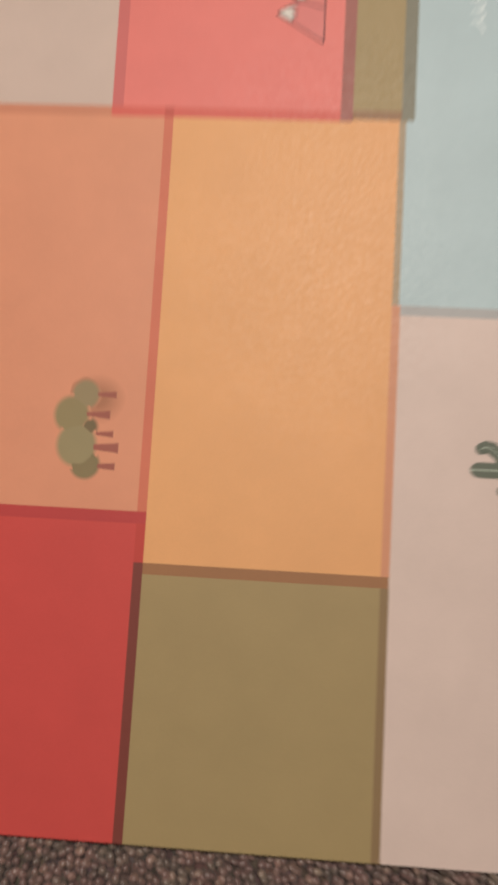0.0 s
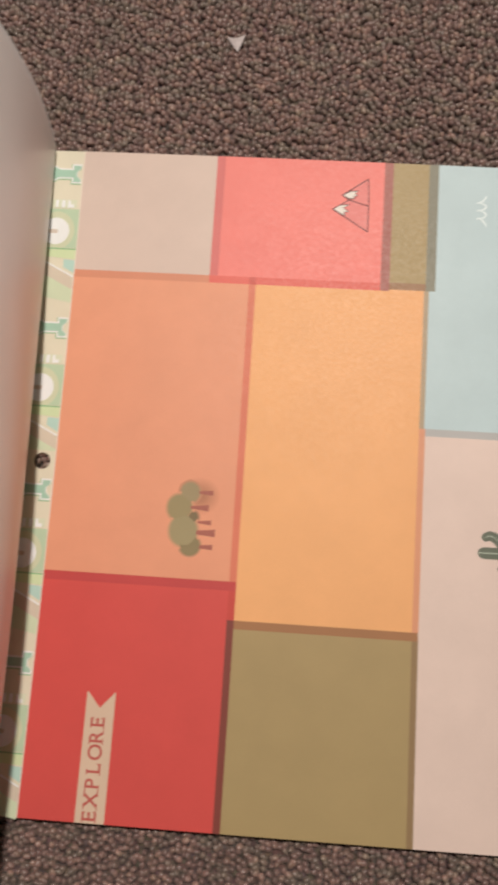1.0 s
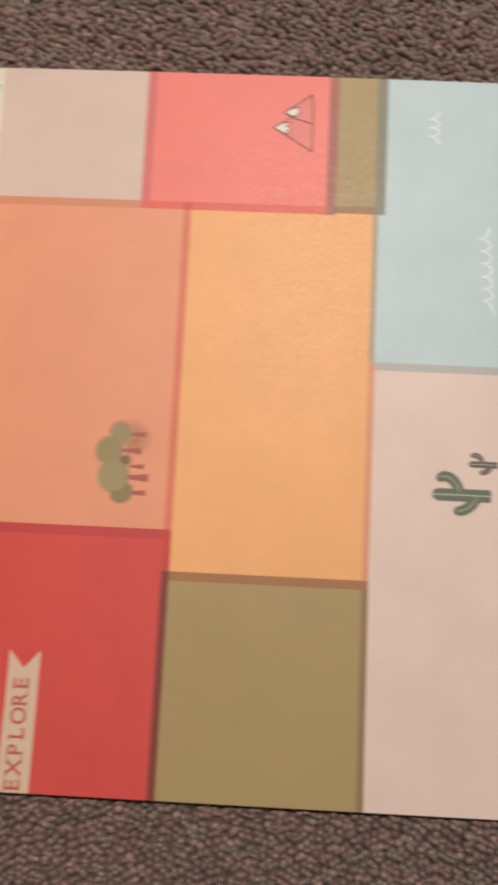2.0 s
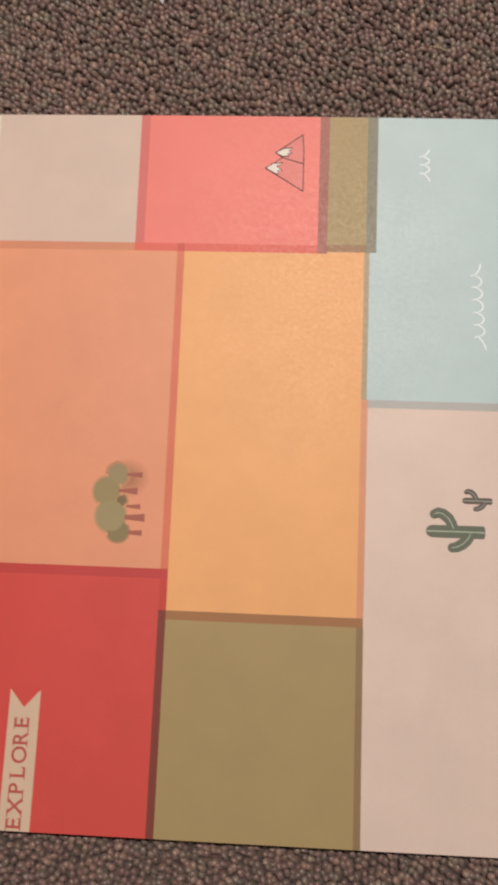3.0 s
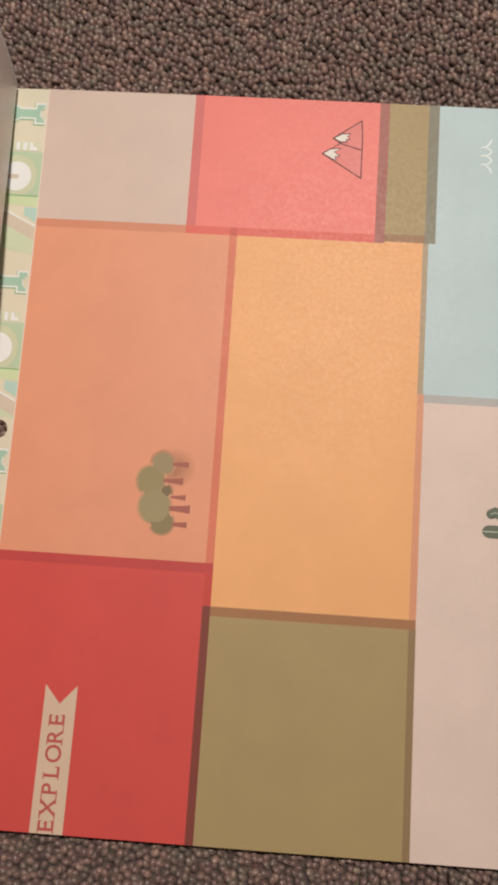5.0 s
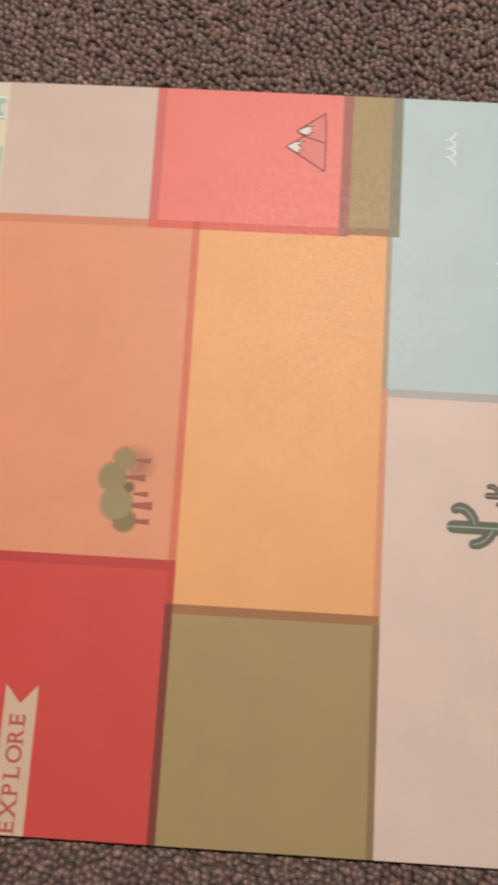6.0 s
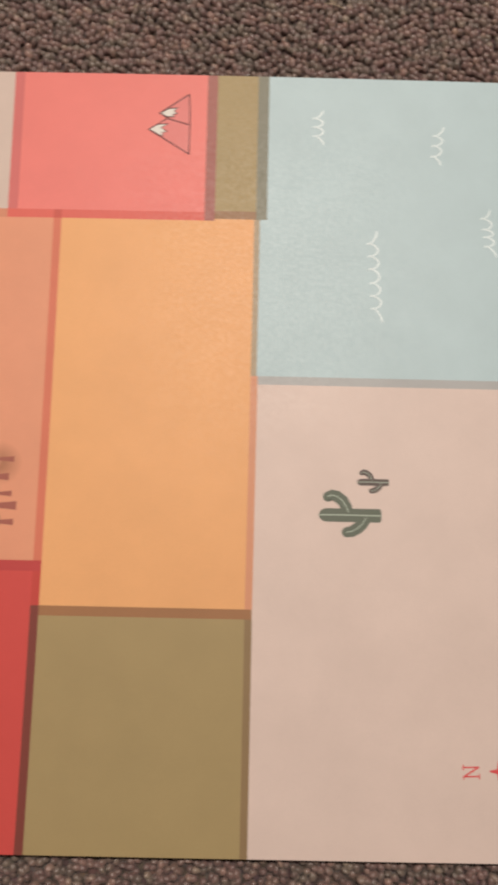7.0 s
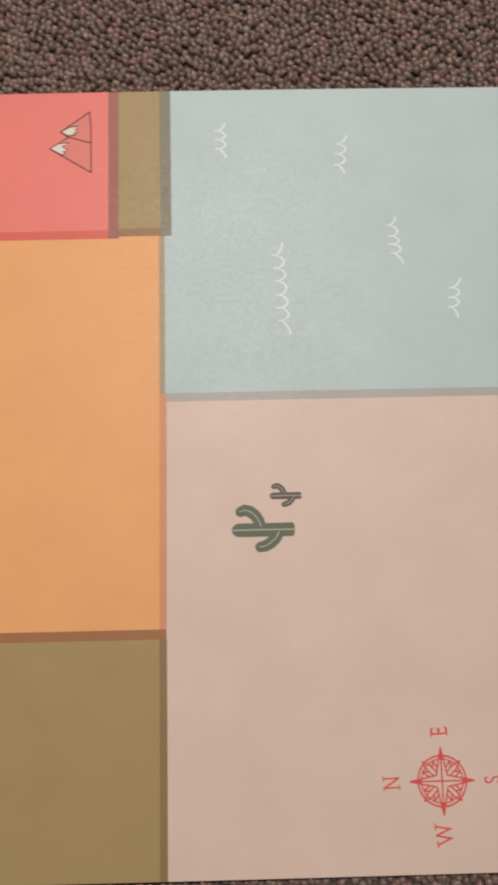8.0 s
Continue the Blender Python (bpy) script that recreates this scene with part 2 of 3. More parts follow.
SERIFS = {
    # bars in the glyph's own box: x0, y0, x1, y1
    "E": ((-0.22, 0, 0.1, 0.07), (-0.22, 0.93, 0.1, 1), (0.93, 0, 1.02, 0.27), (0.9, 0.75, 0.99, 1), (0.68, 0.38, 0.76, 0.66)),
    "X": ((-0.12, 0, 0.3, 0.07), (0.7, 0, 1.12, 0.07), (-0.1, 0.93, 0.34, 1), (0.66, 0.93, 1.1, 1)),
    "P": ((-0.22, 0, 0.38, 0.07), (-0.22, 0.93, 0.1, 1)),
    "L": ((-0.22, 0, 0.1, 0.07), (-0.22, 0.93, 0.42, 1), (0.95, 0, 1.04, 0.3)),
    "O": (),
    "R": ((-0.2, 0, 0.36, 0.07), (-0.2, 0.93, 0.1, 1), (0.8, 0, 1.18, 0.07)),
    "N": ((-0.2, 0, 0.34, 0.07), (-0.2, 0.93, 0.12, 1), (0.66, 0.93, 1.2, 1)),
    "W": ((-0.1, 0.93, 0.26, 1), (0.76, 0.93, 1.1, 1)),
    "S": ((0.9, 0.72, 0.98, 1), (0.02, 0, 0.1, 0.28)),
}


def letter(text, size, x, y, turn, top, squash=1.0, weight=0.0):
    """Built-in font, laid flat on the page around x, y (millimetres)."""
    cu = bpy.data.curves.new("letter", "FONT")
    cu.body, cu.size, cu.align_x, cu.align_y = text, size / 1000, "CENTER", "CENTER"
    cu.resolution_u = 6
    cu.offset = weight / 1000
    tmp = bpy.data.objects.new("letter", cu)
    scene.collection.objects.link(tmp)
    dg = bpy.context.evaluated_depsgraph_get()
    me = bpy.data.meshes.new_from_object(tmp.evaluated_get(dg))
    bpy.data.objects.remove(tmp)
    bm = bmesh.new()
    bm.from_mesh(me)
    xs, ys = [v.co.x for v in bm.verts], [v.co.y for v in bm.verts]
    gx, gy, gw, gh = min(xs), min(ys), max(xs) - min(xs), max(ys) - min(ys)
    for a0, b0, a1, b1 in SERIFS[text]:
        bm.faces.new([bm.verts.new((gx + gw * a, gy + gh * b, 0.00002)) for a, b in ((a0, b0), (a1, b0), (a1, b1), (a0, b1))])
    for v in bm.verts:
        v.co.x -= gx + gw / 2
        v.co.y -= gy + gh / 2
    c, s = math.cos(radians(turn)), math.sin(radians(turn))
    for v in bm.verts:
        a, b = v.co.x * squash, v.co.y
        px, py = x / 1000 + a * c - b * s, y / 1000 + a * s + b * c
        v.co = (px, py, page_z(px, py) + top + v.co.z)
    return bm


# ---- room ----
def box(x0, y0, z0, x1, y1, z1):
    bm = bmesh.new()
    bmesh.ops.create_cube(bm, size=1)
    for v in bm.verts:
        v.co = ((x0 + x1) / 2 + v.co.x * (x1 - x0), (y0 + y1) / 2 + v.co.y * (y1 - y0), (z0 + z1) / 2 + v.co.z * (z1 - z0))
    return bm


FLOOR = -0.0056
for name, b in (("wall_north", (-2.1, 2.3, FLOOR, 2.1, 2.4, 2.4)), ("wall_south", (-2.1, -2.0, FLOOR, 2.1, -1.9, 2.4)),
                ("wall_east", (2.0, -1.9, FLOOR, 2.1, 2.3, 2.4)), ("wall_west", (-2.1, -1.9, FLOOR, -2.0, 2.3, 2.4))):
    tagged(finish(name, box(*b), WALL), "plain warm off-white painted wall", "wall", kind="structure")
tagged(finish("ceiling", box(-2.1, -2.0, 2.4, 2.1, 2.4, 2.5), WALL), "plain off-white painted ceiling", "ceiling", kind="structure")
tagged(finish("floor", box(-2.1, -2.0, FLOOR - 0.02, 2.1, 2.4, FLOOR), BACKING), "brown looped carpet floor", "carpet", kind="structure")

# ---- carpet pile: small wool loops round the book ----
def carpet_pile():
    rng = np.random.default_rng(4)
    bm = bmesh.new()
    bmesh.ops.create_icosphere(bm, subdivisions=2, radius=1.0)
    bm.verts.ensure_lookup_table()
    base = np.array([v.co[:] for v in bm.verts])
    tri = np.array([[v.index for v in f.verts] for f in bm.faces])
    bm.free()
    pitch = 0.0031
    x0, x1, y0, y1 = -0.11, 0.40, -0.09, 0.45
    # rows of loops run slantwise across the floor, each row set off by half a loop
    turn = radians(32)
    rows = []
    for j in range(-150, 260):
        for i in range(-200, 260):
            u, v = (i + 0.5 * (j % 2)) * pitch, j * pitch * 0.80
            x, y = u * math.cos(turn) - v * math.sin(turn), u * math.sin(turn) + v * math.cos(turn)
            if x0 < x < x1 and y0 < y < y1 and not (0.006 < x < 0.304 and 0.010 < y < 0.292):
                rows.append((x, y))
    p = np.array(rows)
    n = len(p)
    # the rows wander slowly and the loops sit a little uneven
    p += 0.0011 * np.stack([np.sin(p[:, 1] * 190 + 40 * p[:, 0]), np.cos(p[:, 0] * 230 - 60 * p[:, 1])], -1)
    p += rng.normal(0, pitch * 0.15, p.shape)
    ang = 1.95 + 0.35 * np.sin(p[:, 0] * 60 + 1.3) * np.cos(p[:, 1] * 45) + rng.normal(0, 0.6, n)
    a = pitch * rng.uniform(0.47, 0.65, n)
    b = pitch * rng.uniform(0.39, 0.52, n)
    h = rng.uniform(0.0016, 0.0023, n)
    z = FLOOR + 0.0008 + rng.normal(0, 0.00032, n)
    lump = 1 + 0.10 * rng.normal(0, 1, (n, len(base)))
    v = base[None] * lump[:, :, None] * np.stack([a, b, h], -1)[:, None]
    v[:, :, 0] += 0.28 * v[:, :, 2]
    c, s = np.cos(ang)[:, None], np.sin(ang)[:, None]
    out = np.stack([v[:, :, 0] * c - v[:, :, 1] * s + p[:, :1], v[:, :, 0] * s + v[:, :, 1] * c + p[:, 1:], v[:, :, 2] + z[:, None]], -1)
    faces = (tri[None] + (np.arange(n) * len(base))[:, None, None]).reshape(-1, 3)
    me = bpy.data.meshes.new("carpet_loops")
    me.vertices.add(n * len(base))
    me.vertices.foreach_set("co", out.reshape(-1))
    me.loops.add(len(faces) * 3)
    me.loops.foreach_set("vertex_index", faces.reshape(-1))
    me.polygons.add(len(faces))
    me.polygons.foreach_set("loop_start", np.arange(len(faces)) * 3)
    me.polygons.foreach_set("loop_total", np.full(len(faces), 3))
    me.polygons.foreach_set("use_smooth", np.full(len(faces), True))
    me.update()
    me.validate()
    me.materials.append(WOOL)
    tagged(new("carpet_loops", me), "brown grey and mauve looped wool carpet pile", "carpet", kind="stuff")


carpet_pile()

# ---- the scrapbook ----
book = new("scrapbook")
tagged(book, "open square scrapbook with a colour-block printed page, lying on carpet", "book")
TOP, RIGHT = 0.305, 0.313

# back cover and the sheets below the open page
part("back_cover", sheet(-0.0018, 0.0015, RIGHT - 0.0015, 0.3035, -0.0011, 0.0016), COVER, book, "dark board back cover")
for k in range(2):
    part("sheet_below", sheet(-0.0016, 0.0008 * (k % 2), RIGHT - 0.0004, TOP - 0.0006 * (k % 2), -0.00045 - 0.0003 * k, 0.00025), PAPER_EDGE, book)

# patterned sheet that shows as a strip beside the page, with a punched hole
HOLE = (-0.0060, 0.1533, 0.00385)


def strip_with_hole():
    """Strip of the sheet below, left of the page, open at the punched hole."""
    hx, hy, r = HOLE
    x0, x1 = -0.0215, 0.004
    ya, yb = hy - 0.008, hy + 0.008
    bm = bmesh.new()
    top = -0.0002

    def vert(x, y, dz=0.0):
        return bm.verts.new((x, y, page_z(x, y) + top - dz))

    for y0, y1 in ((0.0, ya), (yb, TOP)):
        n = 14
        cols = [[vert(x, y0 + (y1 - y0) * j / n) for j in range(n + 1)] for x in (x0, x1)]
        for j in range(n):
            bm.faces.new((cols[0][j], cols[1][j], cols[1][j + 1], cols[0][j + 1]))
    n = 32
    ring, wall, outer = [], [], []
    for i in range(n):
        a = 2 * math.pi * (i + 0.5) / n
        c, s = math.cos(a), math.sin(a)
        ring.append(vert(hx + r * c, hy + r * s))
        wall.append(vert(hx + r * c, hy + r * s, 0.0024))
        k = min((x1 - hx) / c if c > 1e-6 else 9, (x0 - hx) / c if c < -1e-6 else 9, (yb - hy) / s if s > 1e-6 else 9, (ya - hy) / s if s < -1e-6 else 9)
        outer.append(vert(hx + k * c, hy + k * s))
    for i in range(n):
        j = (i + 1) % n
        bm.faces.new((ring[i], outer[i], outer[j], ring[j]))
        bm.faces.new((ring[j], wall[j], wall[i], ring[i]))
    for cx, cy in ((x0, ya), (x1, ya), (x1, yb), (x0, yb)):
        near = sorted(range(n), key=lambda i: (outer[i].co.x - cx) ** 2 + (outer[i].co.y - cy) ** 2)[:2]
        bm.faces.new((vert(cx, cy), outer[near[0]], outer[near[1]]))
    bmesh.ops.recalc_face_normals(bm, faces=bm.faces)
    if sum(f.normal.z for f in bm.faces) < 0:
        bmesh.ops.reverse_faces(bm, faces=bm.faces)
    return bm


strip = part("patterned_strip", strip_with_hole(), STRIP, book, "cream and green patterned strip with a punched hole")

# the motif repeats four times along the strip
S0, S1 = -0.00012, -0.00006
for k in range(4):
    o = -76.6 * k

    def S(points):
        return [(x, y + o) for x, y in points]

    part("meadow_patch", shape(S([(-21, 275.5), (0, 275.5), (0, 256), (-21, 256)]), S0), GREEN_SOFT, strip)
    part("meadow_ring", shape(S(arc(-10.4, 264.5, 8.8, 9.6, 0, 354, 30)), S0 + 0.00002), SAND, strip)
    part("disc", shape(S(arc(-10.6, 264.3, 6.5, 6.7, 0, 354, 40)), S1), WHITE_INK, strip, "white printed disc")
    part("disc_mark", shape(S([(-14.0, 265.2), (-10.0, 265.1), (-9.5, 264.4), (-9.8, 263.2), (-14.0, 263.1)]), S1 + 0.00003), TAN_INK, strip)
    part("lime_patch", shape(S([(-21, 255.6), (0, 255.6), (0, 250.5), (-21, 252)]), S0), LIME, strip)
    part("line", stroke(bmesh.new(), S([(-21, 255.7), (0, 255.4)]), 0.5, S1), GREEN_INK, strip)
    part("lake_patch", shape(S([(-5.5, 250.4), (0, 250.0), (0, 243.6), (-5.5, 246.6)]), S0 + 0.00001), TEAL_SOFT, strip)
    part("road", shape(S([(-21, 252.0), (-0.1, 241.8), (-0.1, 235.5), (-21, 246.0)]), S0), TAUPE, strip)
    part("road_line", stroke(bmesh.new(), S([(-21, 252.2), (-0.2, 241.9)]), 0.7, S1), WHITE_INK, strip)
    part("hill_patch", shape(S([(-21, 246), (0, 235.4), (0, 234.6), (-21, 235.2)] if k == 1 else [(-21, 246), (0, 235.4), (0, 229), (-21, 233)]), S0), GREEN_PALE, strip)
    # green slab letter with a pale outline
    def slab(g):
        return S([(-21, 293.4 + 2.0 + g), (-13.4, 293.4 + 3.1 + g), (-11.6, 293.4 + 1.9 + g), (-4.6 - g, 293.4 + 1.9 + g), (-4.6 - g, 293.4 + 4.2 + g), (-1.0 + g * 0.5, 293.4 + 4.2 + g),
                  (-1.0 + g * 0.5, 293.4 + 3.0), (-2.9 + g * 0.5, 293.4 + 1.2), (-2.9 + g * 0.5, 293.4 - 1.2), (-1.0 + g * 0.5, 293.4 - 3.0), (-1.0 + g * 0.5, 293.4 - 4.2 - g), (-4.6 - g, 293.4 - 4.2 - g), (-4.6 - g, 293.4 - 1.9 - g), (-11.6, 293.4 - 1.9 - g), (-13.4, 293.4 - 3.1 - g), (-21, 293.4 - 2.0 - g)])
    part("slab_shadow", shape([(x - 0.15, y - 0.25) for x, y in slab(0.95)], S0 + 0.00002), GREEN_INK, strip)
    part("slab_outline", shape(slab(0.75), S1), CREAM_INK, strip)
    part("slab_letter", shape(slab(0.0), S1 + 0.00003), GREEN_LETTER, strip, "green slab letter form")
    part("block_shade", shape(S([(-13.5, 280.2), (-1.6, 280.2), (-1.6, 276.0), (-13.5, 276.0)]), S0 + 0.00003), BLOCK_SHADE, strip)
    for bx, bw, cut in ((-11.2, 1.5, 0), (-8.1, 1.7, 0), (-4.6, 2.0, 1)):
        pts = [(bx - bw / 2, 279.9), (bx + bw / 2, 279.9), (bx + bw / 2, 276.2), (bx - bw / 2, 276.2)]
        if cut:
            pts = [(bx - 1.4, 279.9), (bx - 0.2, 279.9), (bx, 278.2), (bx + 0.7, 277.6), (bx + 1.5, 278.2), (bx + 1.8, 276.2), (bx - 1.4, 276.2)]
        part("white_block", shape(S(pts), S1 + 0.00003), WHITE_INK, strip)

# the printed page
page = part("page", sheet(0.0, 0.0, RIGHT, TOP, 0.0, 0.0003), PAPER_EDGE, book, "colour-block printed card page with small icons")
P = 0.00003
PANELS = (
    # name, x0, y0, x1, y1 in millimetres, ink
    ("panel", 0.35, 245.6, 64.9, 305, BEIGE), ("panel", 68.9, 245.6, 145.0, 305, CORAL), ("panel", 149.2, 246.2, 166.0, 305, OLIVE),
    ("panel", 170.5, 242.8, 313, 305, BLUE), ("panel", 167.0, 178.0, 313, 242.8, BLUE), ("panel", 0.35, 104.3, 83.8, 242.0, ORANGE),
    ("panel", 87.0, 87.6, 164.7, 242.0, YELLOW), ("panel", 0.35, 0, 83.8, 100.3, RED), ("panel", 87.0, 0, 164.7, 83.9, OLIVE),
    ("panel", 167.5, 0, 313, 174.6, PINK),
    ("band", 0.35, 242.0, 64.9, 245.6, B_BEIGE_ORANGE), ("band", 64.9, 245.6, 68.9, 305, B_BEIGE_CORAL), ("band", 64.9, 242.0, 83.8, 245.6, B_CORAL_YELLOW), ("band", 83.8, 242.0, 87.0, 245.6, B_TRIPLE), ("band", 87.0, 242.0, 145.0, 245.6, B_CORAL_YELLOW),
    ("band", 145.0, 242.0, 149.2, 305, B_CORAL_OLIVE), ("band", 149.2, 242.8, 166.0, 246.2, B_OLIVE_YELLOW), ("band", 166.0, 242.8, 170.5, 305, B_OLIVE_BLUE),
    ("band", 83.8, 104.3, 87.0, 242.0, B_ORANGE_YELLOW), ("band", 164.7, 178.0, 167.0, 242.8, B_YELLOW_BLUE), ("band", 149.2, 242.0, 164.7, 242.8, YELLOW),
    ("band", 164.7, 87.6, 167.5, 178.0, B_YELLOW_PINK), ("band", 167.5, 174.6, 313, 178.0, B_BLUE_PINK), ("band", 0.35, 100.3, 87.0, 104.3, B_RED_ORANGE),
    ("band", 83.8, 87.6, 87.0, 100.3, B_RED_YELLOW), ("band", 87.0, 83.9, 167.4, 87.6, B_OLIVE_BAND), ("band", 83.8, 0, 87.0, 87.6, B_RED_OLIVE), ("band", 164.7, 0, 167.5, 83.9, B_OLIVE_PINK),
)
for name, x0, y0, x1, y1, mat in PANELS:
    bm = sheet(x0 / 1000, y0 / 1000, x1 / 1000, y1 / 1000, P)
    for v in bm.verts:
        # the joint between yellow and blue leans outwards
        if 0.1646 < v.co.x < 0.1676 and v.co.y > 0.0875 and mat in (YELLOW, PINK, BLUE, B_YELLOW_PINK, B_YELLOW_BLUE, B_BLUE_PINK):
            v.co.x += 0.0006 * min(1.0, (v.co.y - 0.0875) / 0.12)
    part("colour_" + name, bm, mat, page)

A, B2, C = 0.00008, 0.00012, 0.00016
# mountains
mt = part("mountain_print", shape([(137.3, 296.2), (125.3, 287.9), (128.5, 285.6), (121.0, 280.8), (138.0, 270.4), (137.8, 282.9)], A), MOUNTAIN, page, "line-drawn snowy mountains")
bm = bmesh.new()
for line in ([(137.3, 296.4), (125.3, 287.9), (128.6, 285.7), (137.8, 283.0)], [(128.6, 285.7), (121.0, 280.8), (138.0, 270.3)], [(137.3, 296.6), (137.9, 289.2), (138.0, 270.2)]):
    stroke(bm, line, 0.52, B2)
part("outline", bm, DARK_LINE, mt)
for ox, oy, k in ((125.3, 287.9, 0), (121.0, 280.8, 1)):
    pts = [(0.1, 0), (3.7, 2.1), (7.5, 2.4), (6.0, 1.1), (7.3, 0), (5.4, -0.5), (6.2, -1.4), (3.2, -1.6)]
    if k:
        pts = [(0.1, 0), (3.6, 2.2), (7.9, 2.5), (5.1, 0.9), (7.6, -1.0), (5.5, -1.3), (6.1, -2.7), (4.7, -2.6)]
    cap = part("snow_cap", shape([(ox + a, oy + b) for a, b in pts], C), SNOW, mt)
    bm = bmesh.new()
    stroke(bm, [(ox + a, oy + b) for a, b in pts + pts[:1]], 0.5, C + 0.00003)
    part("cap_outline", bm, DARK_LINE, cap)

# waves: rows of small scallops
for x0, y0, x1, y1, n in ((192.6, 290.8, 192.9, 275.5, 4), (214.9, 239.2, 217.2, 200.7, 7), (242.7, 284.7, 241.0, 268.0, 4), (261.1, 249.5, 263.5, 229.2, 5), (286.2, 223.1, 284.3, 206.3, 4)):
    bm = bmesh.new()
    rng = random.Random(int(x0))
    cuts = [0.0] + sorted((i + rng.uniform(-0.12, 0.12)) / n for i in range(1, n)) + [1.0]
    for i, (a, b) in enumerate(zip(cuts, cuts[1:])):
        ya, yb, xa, xb = y0 + (y1 - y0) * a, y0 + (y1 - y0) * b, x0 + (x1 - x0) * a, x0 + (x1 - x0) * b
        half = i in (0, n - 1)
        pts, wid = [], []
        for s in range(13):
            q = s / 12
            bulge = (math.sin(math.pi * q) ** 0.6 if not half else (math.sin(math.pi / 2 * (1 - q if i == 0 else q)) ** 0.7))
            pts.append((xa + (xb - xa) * q - 2.9 + 3.1 * bulge, ya + (yb - ya) * q))
            wid.append(0.74 if 1 < s < 11 else 0.5)
        stroke(bm, pts, wid, A)
        if i:
            stroke(bm, [(xa - 2.6, ya), (xa - 3.2, ya + 0.2), (xa - 4.2, ya - 0.3)], 0.6, A + 0.00003)
    part("wave_print", bm, WAVE, page, "white scalloped wave line")


# cacti, lying on their side
def cactus(ox, oy, s, mats, dark):
    bm = bmesh.new()
    body = arc(3.2, 0, 3.2, 2.6, 90, 270, 12) + [(23.6, -2.6), (24.1, -1.6), (24.2, 0), (24.1, 1.6), (23.6, 2.6)]
    f = flat(bm, [(ox + s * x, oy + s * y) for x, y in body], A)
    bmesh.ops.triangulate(bm, faces=[f])
    ob = part("cactus_print", bm, mats[0], page, "small dark cactus drawing" if dark else "green cactus drawing")
    for sign, pts in ((1, [(3.3, 7.0), (5.0, 7.7), (7.0, 7.2), (9.2, 5.5), (10.6, 3.2), (11.3, 1.2)]), (-1, [(10.6, 6.5), (12.6, 6.2), (14.8, 5.0), (16.6, 3.4), (17.8, 1.6), (18.2, 0.6)])):
        bm = bmesh.new()
        line = [(ox + s * x, oy + s * y * sign) for x, y in pts]
        stroke(bm, line, [s * w for w in (3.8, 4.3, 4.5, 4.5, 4.3, 3.9)], A + 0.00002)
        flat(bm, arc(line[0][0] + 0.2 * s, line[0][1], 1.95 * s, 1.95 * s, 0, 340, 16), A + 0.00002)
        part("arm", bm, mats[0], ob)
        bm = bmesh.new()
        stroke(bm, line, 0.26 * s + 0.08, B2)
        part("rib_line", bm, mats[1], ob)
    bm = bmesh.new()
    stroke(bm, [(ox + s * 0.2, oy), (ox + s * 12, oy + 0.1), (ox + s * 24.0, oy)], 0.36 * s + 0.08, B2 + 0.00003)
    part("rib_line", bm, mats[1], ob)


cactus(192.5, 123.9, 1.0, (CACTUS, CACTUS_RIB), False)
cactus(207.3, 136.8, 0.51, (CACTUS_DARK, CACTUS_RIB), True)

# group of trees, lying on their side
def soft_disc(name, x, y, rx, ry, top, mat, parent, k=0, label=""):
    """A printed disc whose ink fades at the rim; its own origin lies at its middle."""
    bm = bmesh.new()
    bm.faces.new([bm.verts.new((a / 1000, b / 1000, 0)) for a, b in
                  [(px * (1 + 0.03 * math.sin(i * 0.7 + k)), py * (1 + 0.03 * math.cos(i * 0.9 + k))) for i, (px, py) in enumerate(arc(0, 0, rx, ry, 0, 352, 44))]])
    for v in bm.verts:
        v.co.z = page_z(x / 1000 + v.co.x, y / 1000 + v.co.y) + top
    ob = part(name, bm, mat, parent, label)
    ob.location = (x / 1000, y / 1000, 0)
    return ob


trees = part("tree_group_print", shape(arc(65.5, 126.5, 1.6, 9.0, 0, 352, 44), A - 0.00002), TREE_D_INK, page, "soft green cluster of printed trees")
soft_disc("tree_smudge", 67.8, 141.5, 10, 9, A - 0.00003, SMUDGE, trees, 0, "soft printed smudge round the trees")
CROWNS = ((64.9, 119.2, 4.4, 4.4, "low"), (65.6, 131.8, 2.1, 2.6, "dark"), (63.4, 142.8, 4.2, 4.5, "soft"), (59.2, 135.6, 5.5, 5.9, "moss"), (61.7, 125.4, 6.3, 7.1, "sage"))
for k, (x, y, rx, ry, kind_of) in enumerate(CROWNS):
    # a soft printed rim below all crowns, then the crown
    soft_disc("tree_rim", x, y, rx + 1.3, ry + 1.3, A - 0.00001 + 0.000008 * k, TREE_RIMS[kind_of], trees, k)
    full = 1 - TREES[kind_of][1]
    soft_disc("tree_crown", x, y, (rx + 1.3) * full + 0.1, (ry + 1.3) * full + 0.1, A + 0.00004 + 0.00001 * k, TREE_INKS[kind_of], trees, k)
for x0, x1, y, w0, w1 in ((67.6, 74.0, 143.0, 1.1, 2.3), (63.9, 72.3, 136.1, 1.2, 3.0), (67.8, 73.8, 129.6, 0.9, 2.3), (67.2, 75.9, 125.0, 1.8, 3.5), (68.9, 75.1, 118.7, 1.3, 2.4)):
    bm = bmesh.new()
    n = 8
    stroke(bm, [(x0 + (x1 - x0) * i / n, y) for i in range(n + 1)], [w0 + (w1 - w0) * (i / n) ** 2.5 + 0.35 * math.sin(i / n * 3.1) for i in range(n + 1)], A + 0.000034)
    part("tree_trunk", bm, TRUNK, trees)

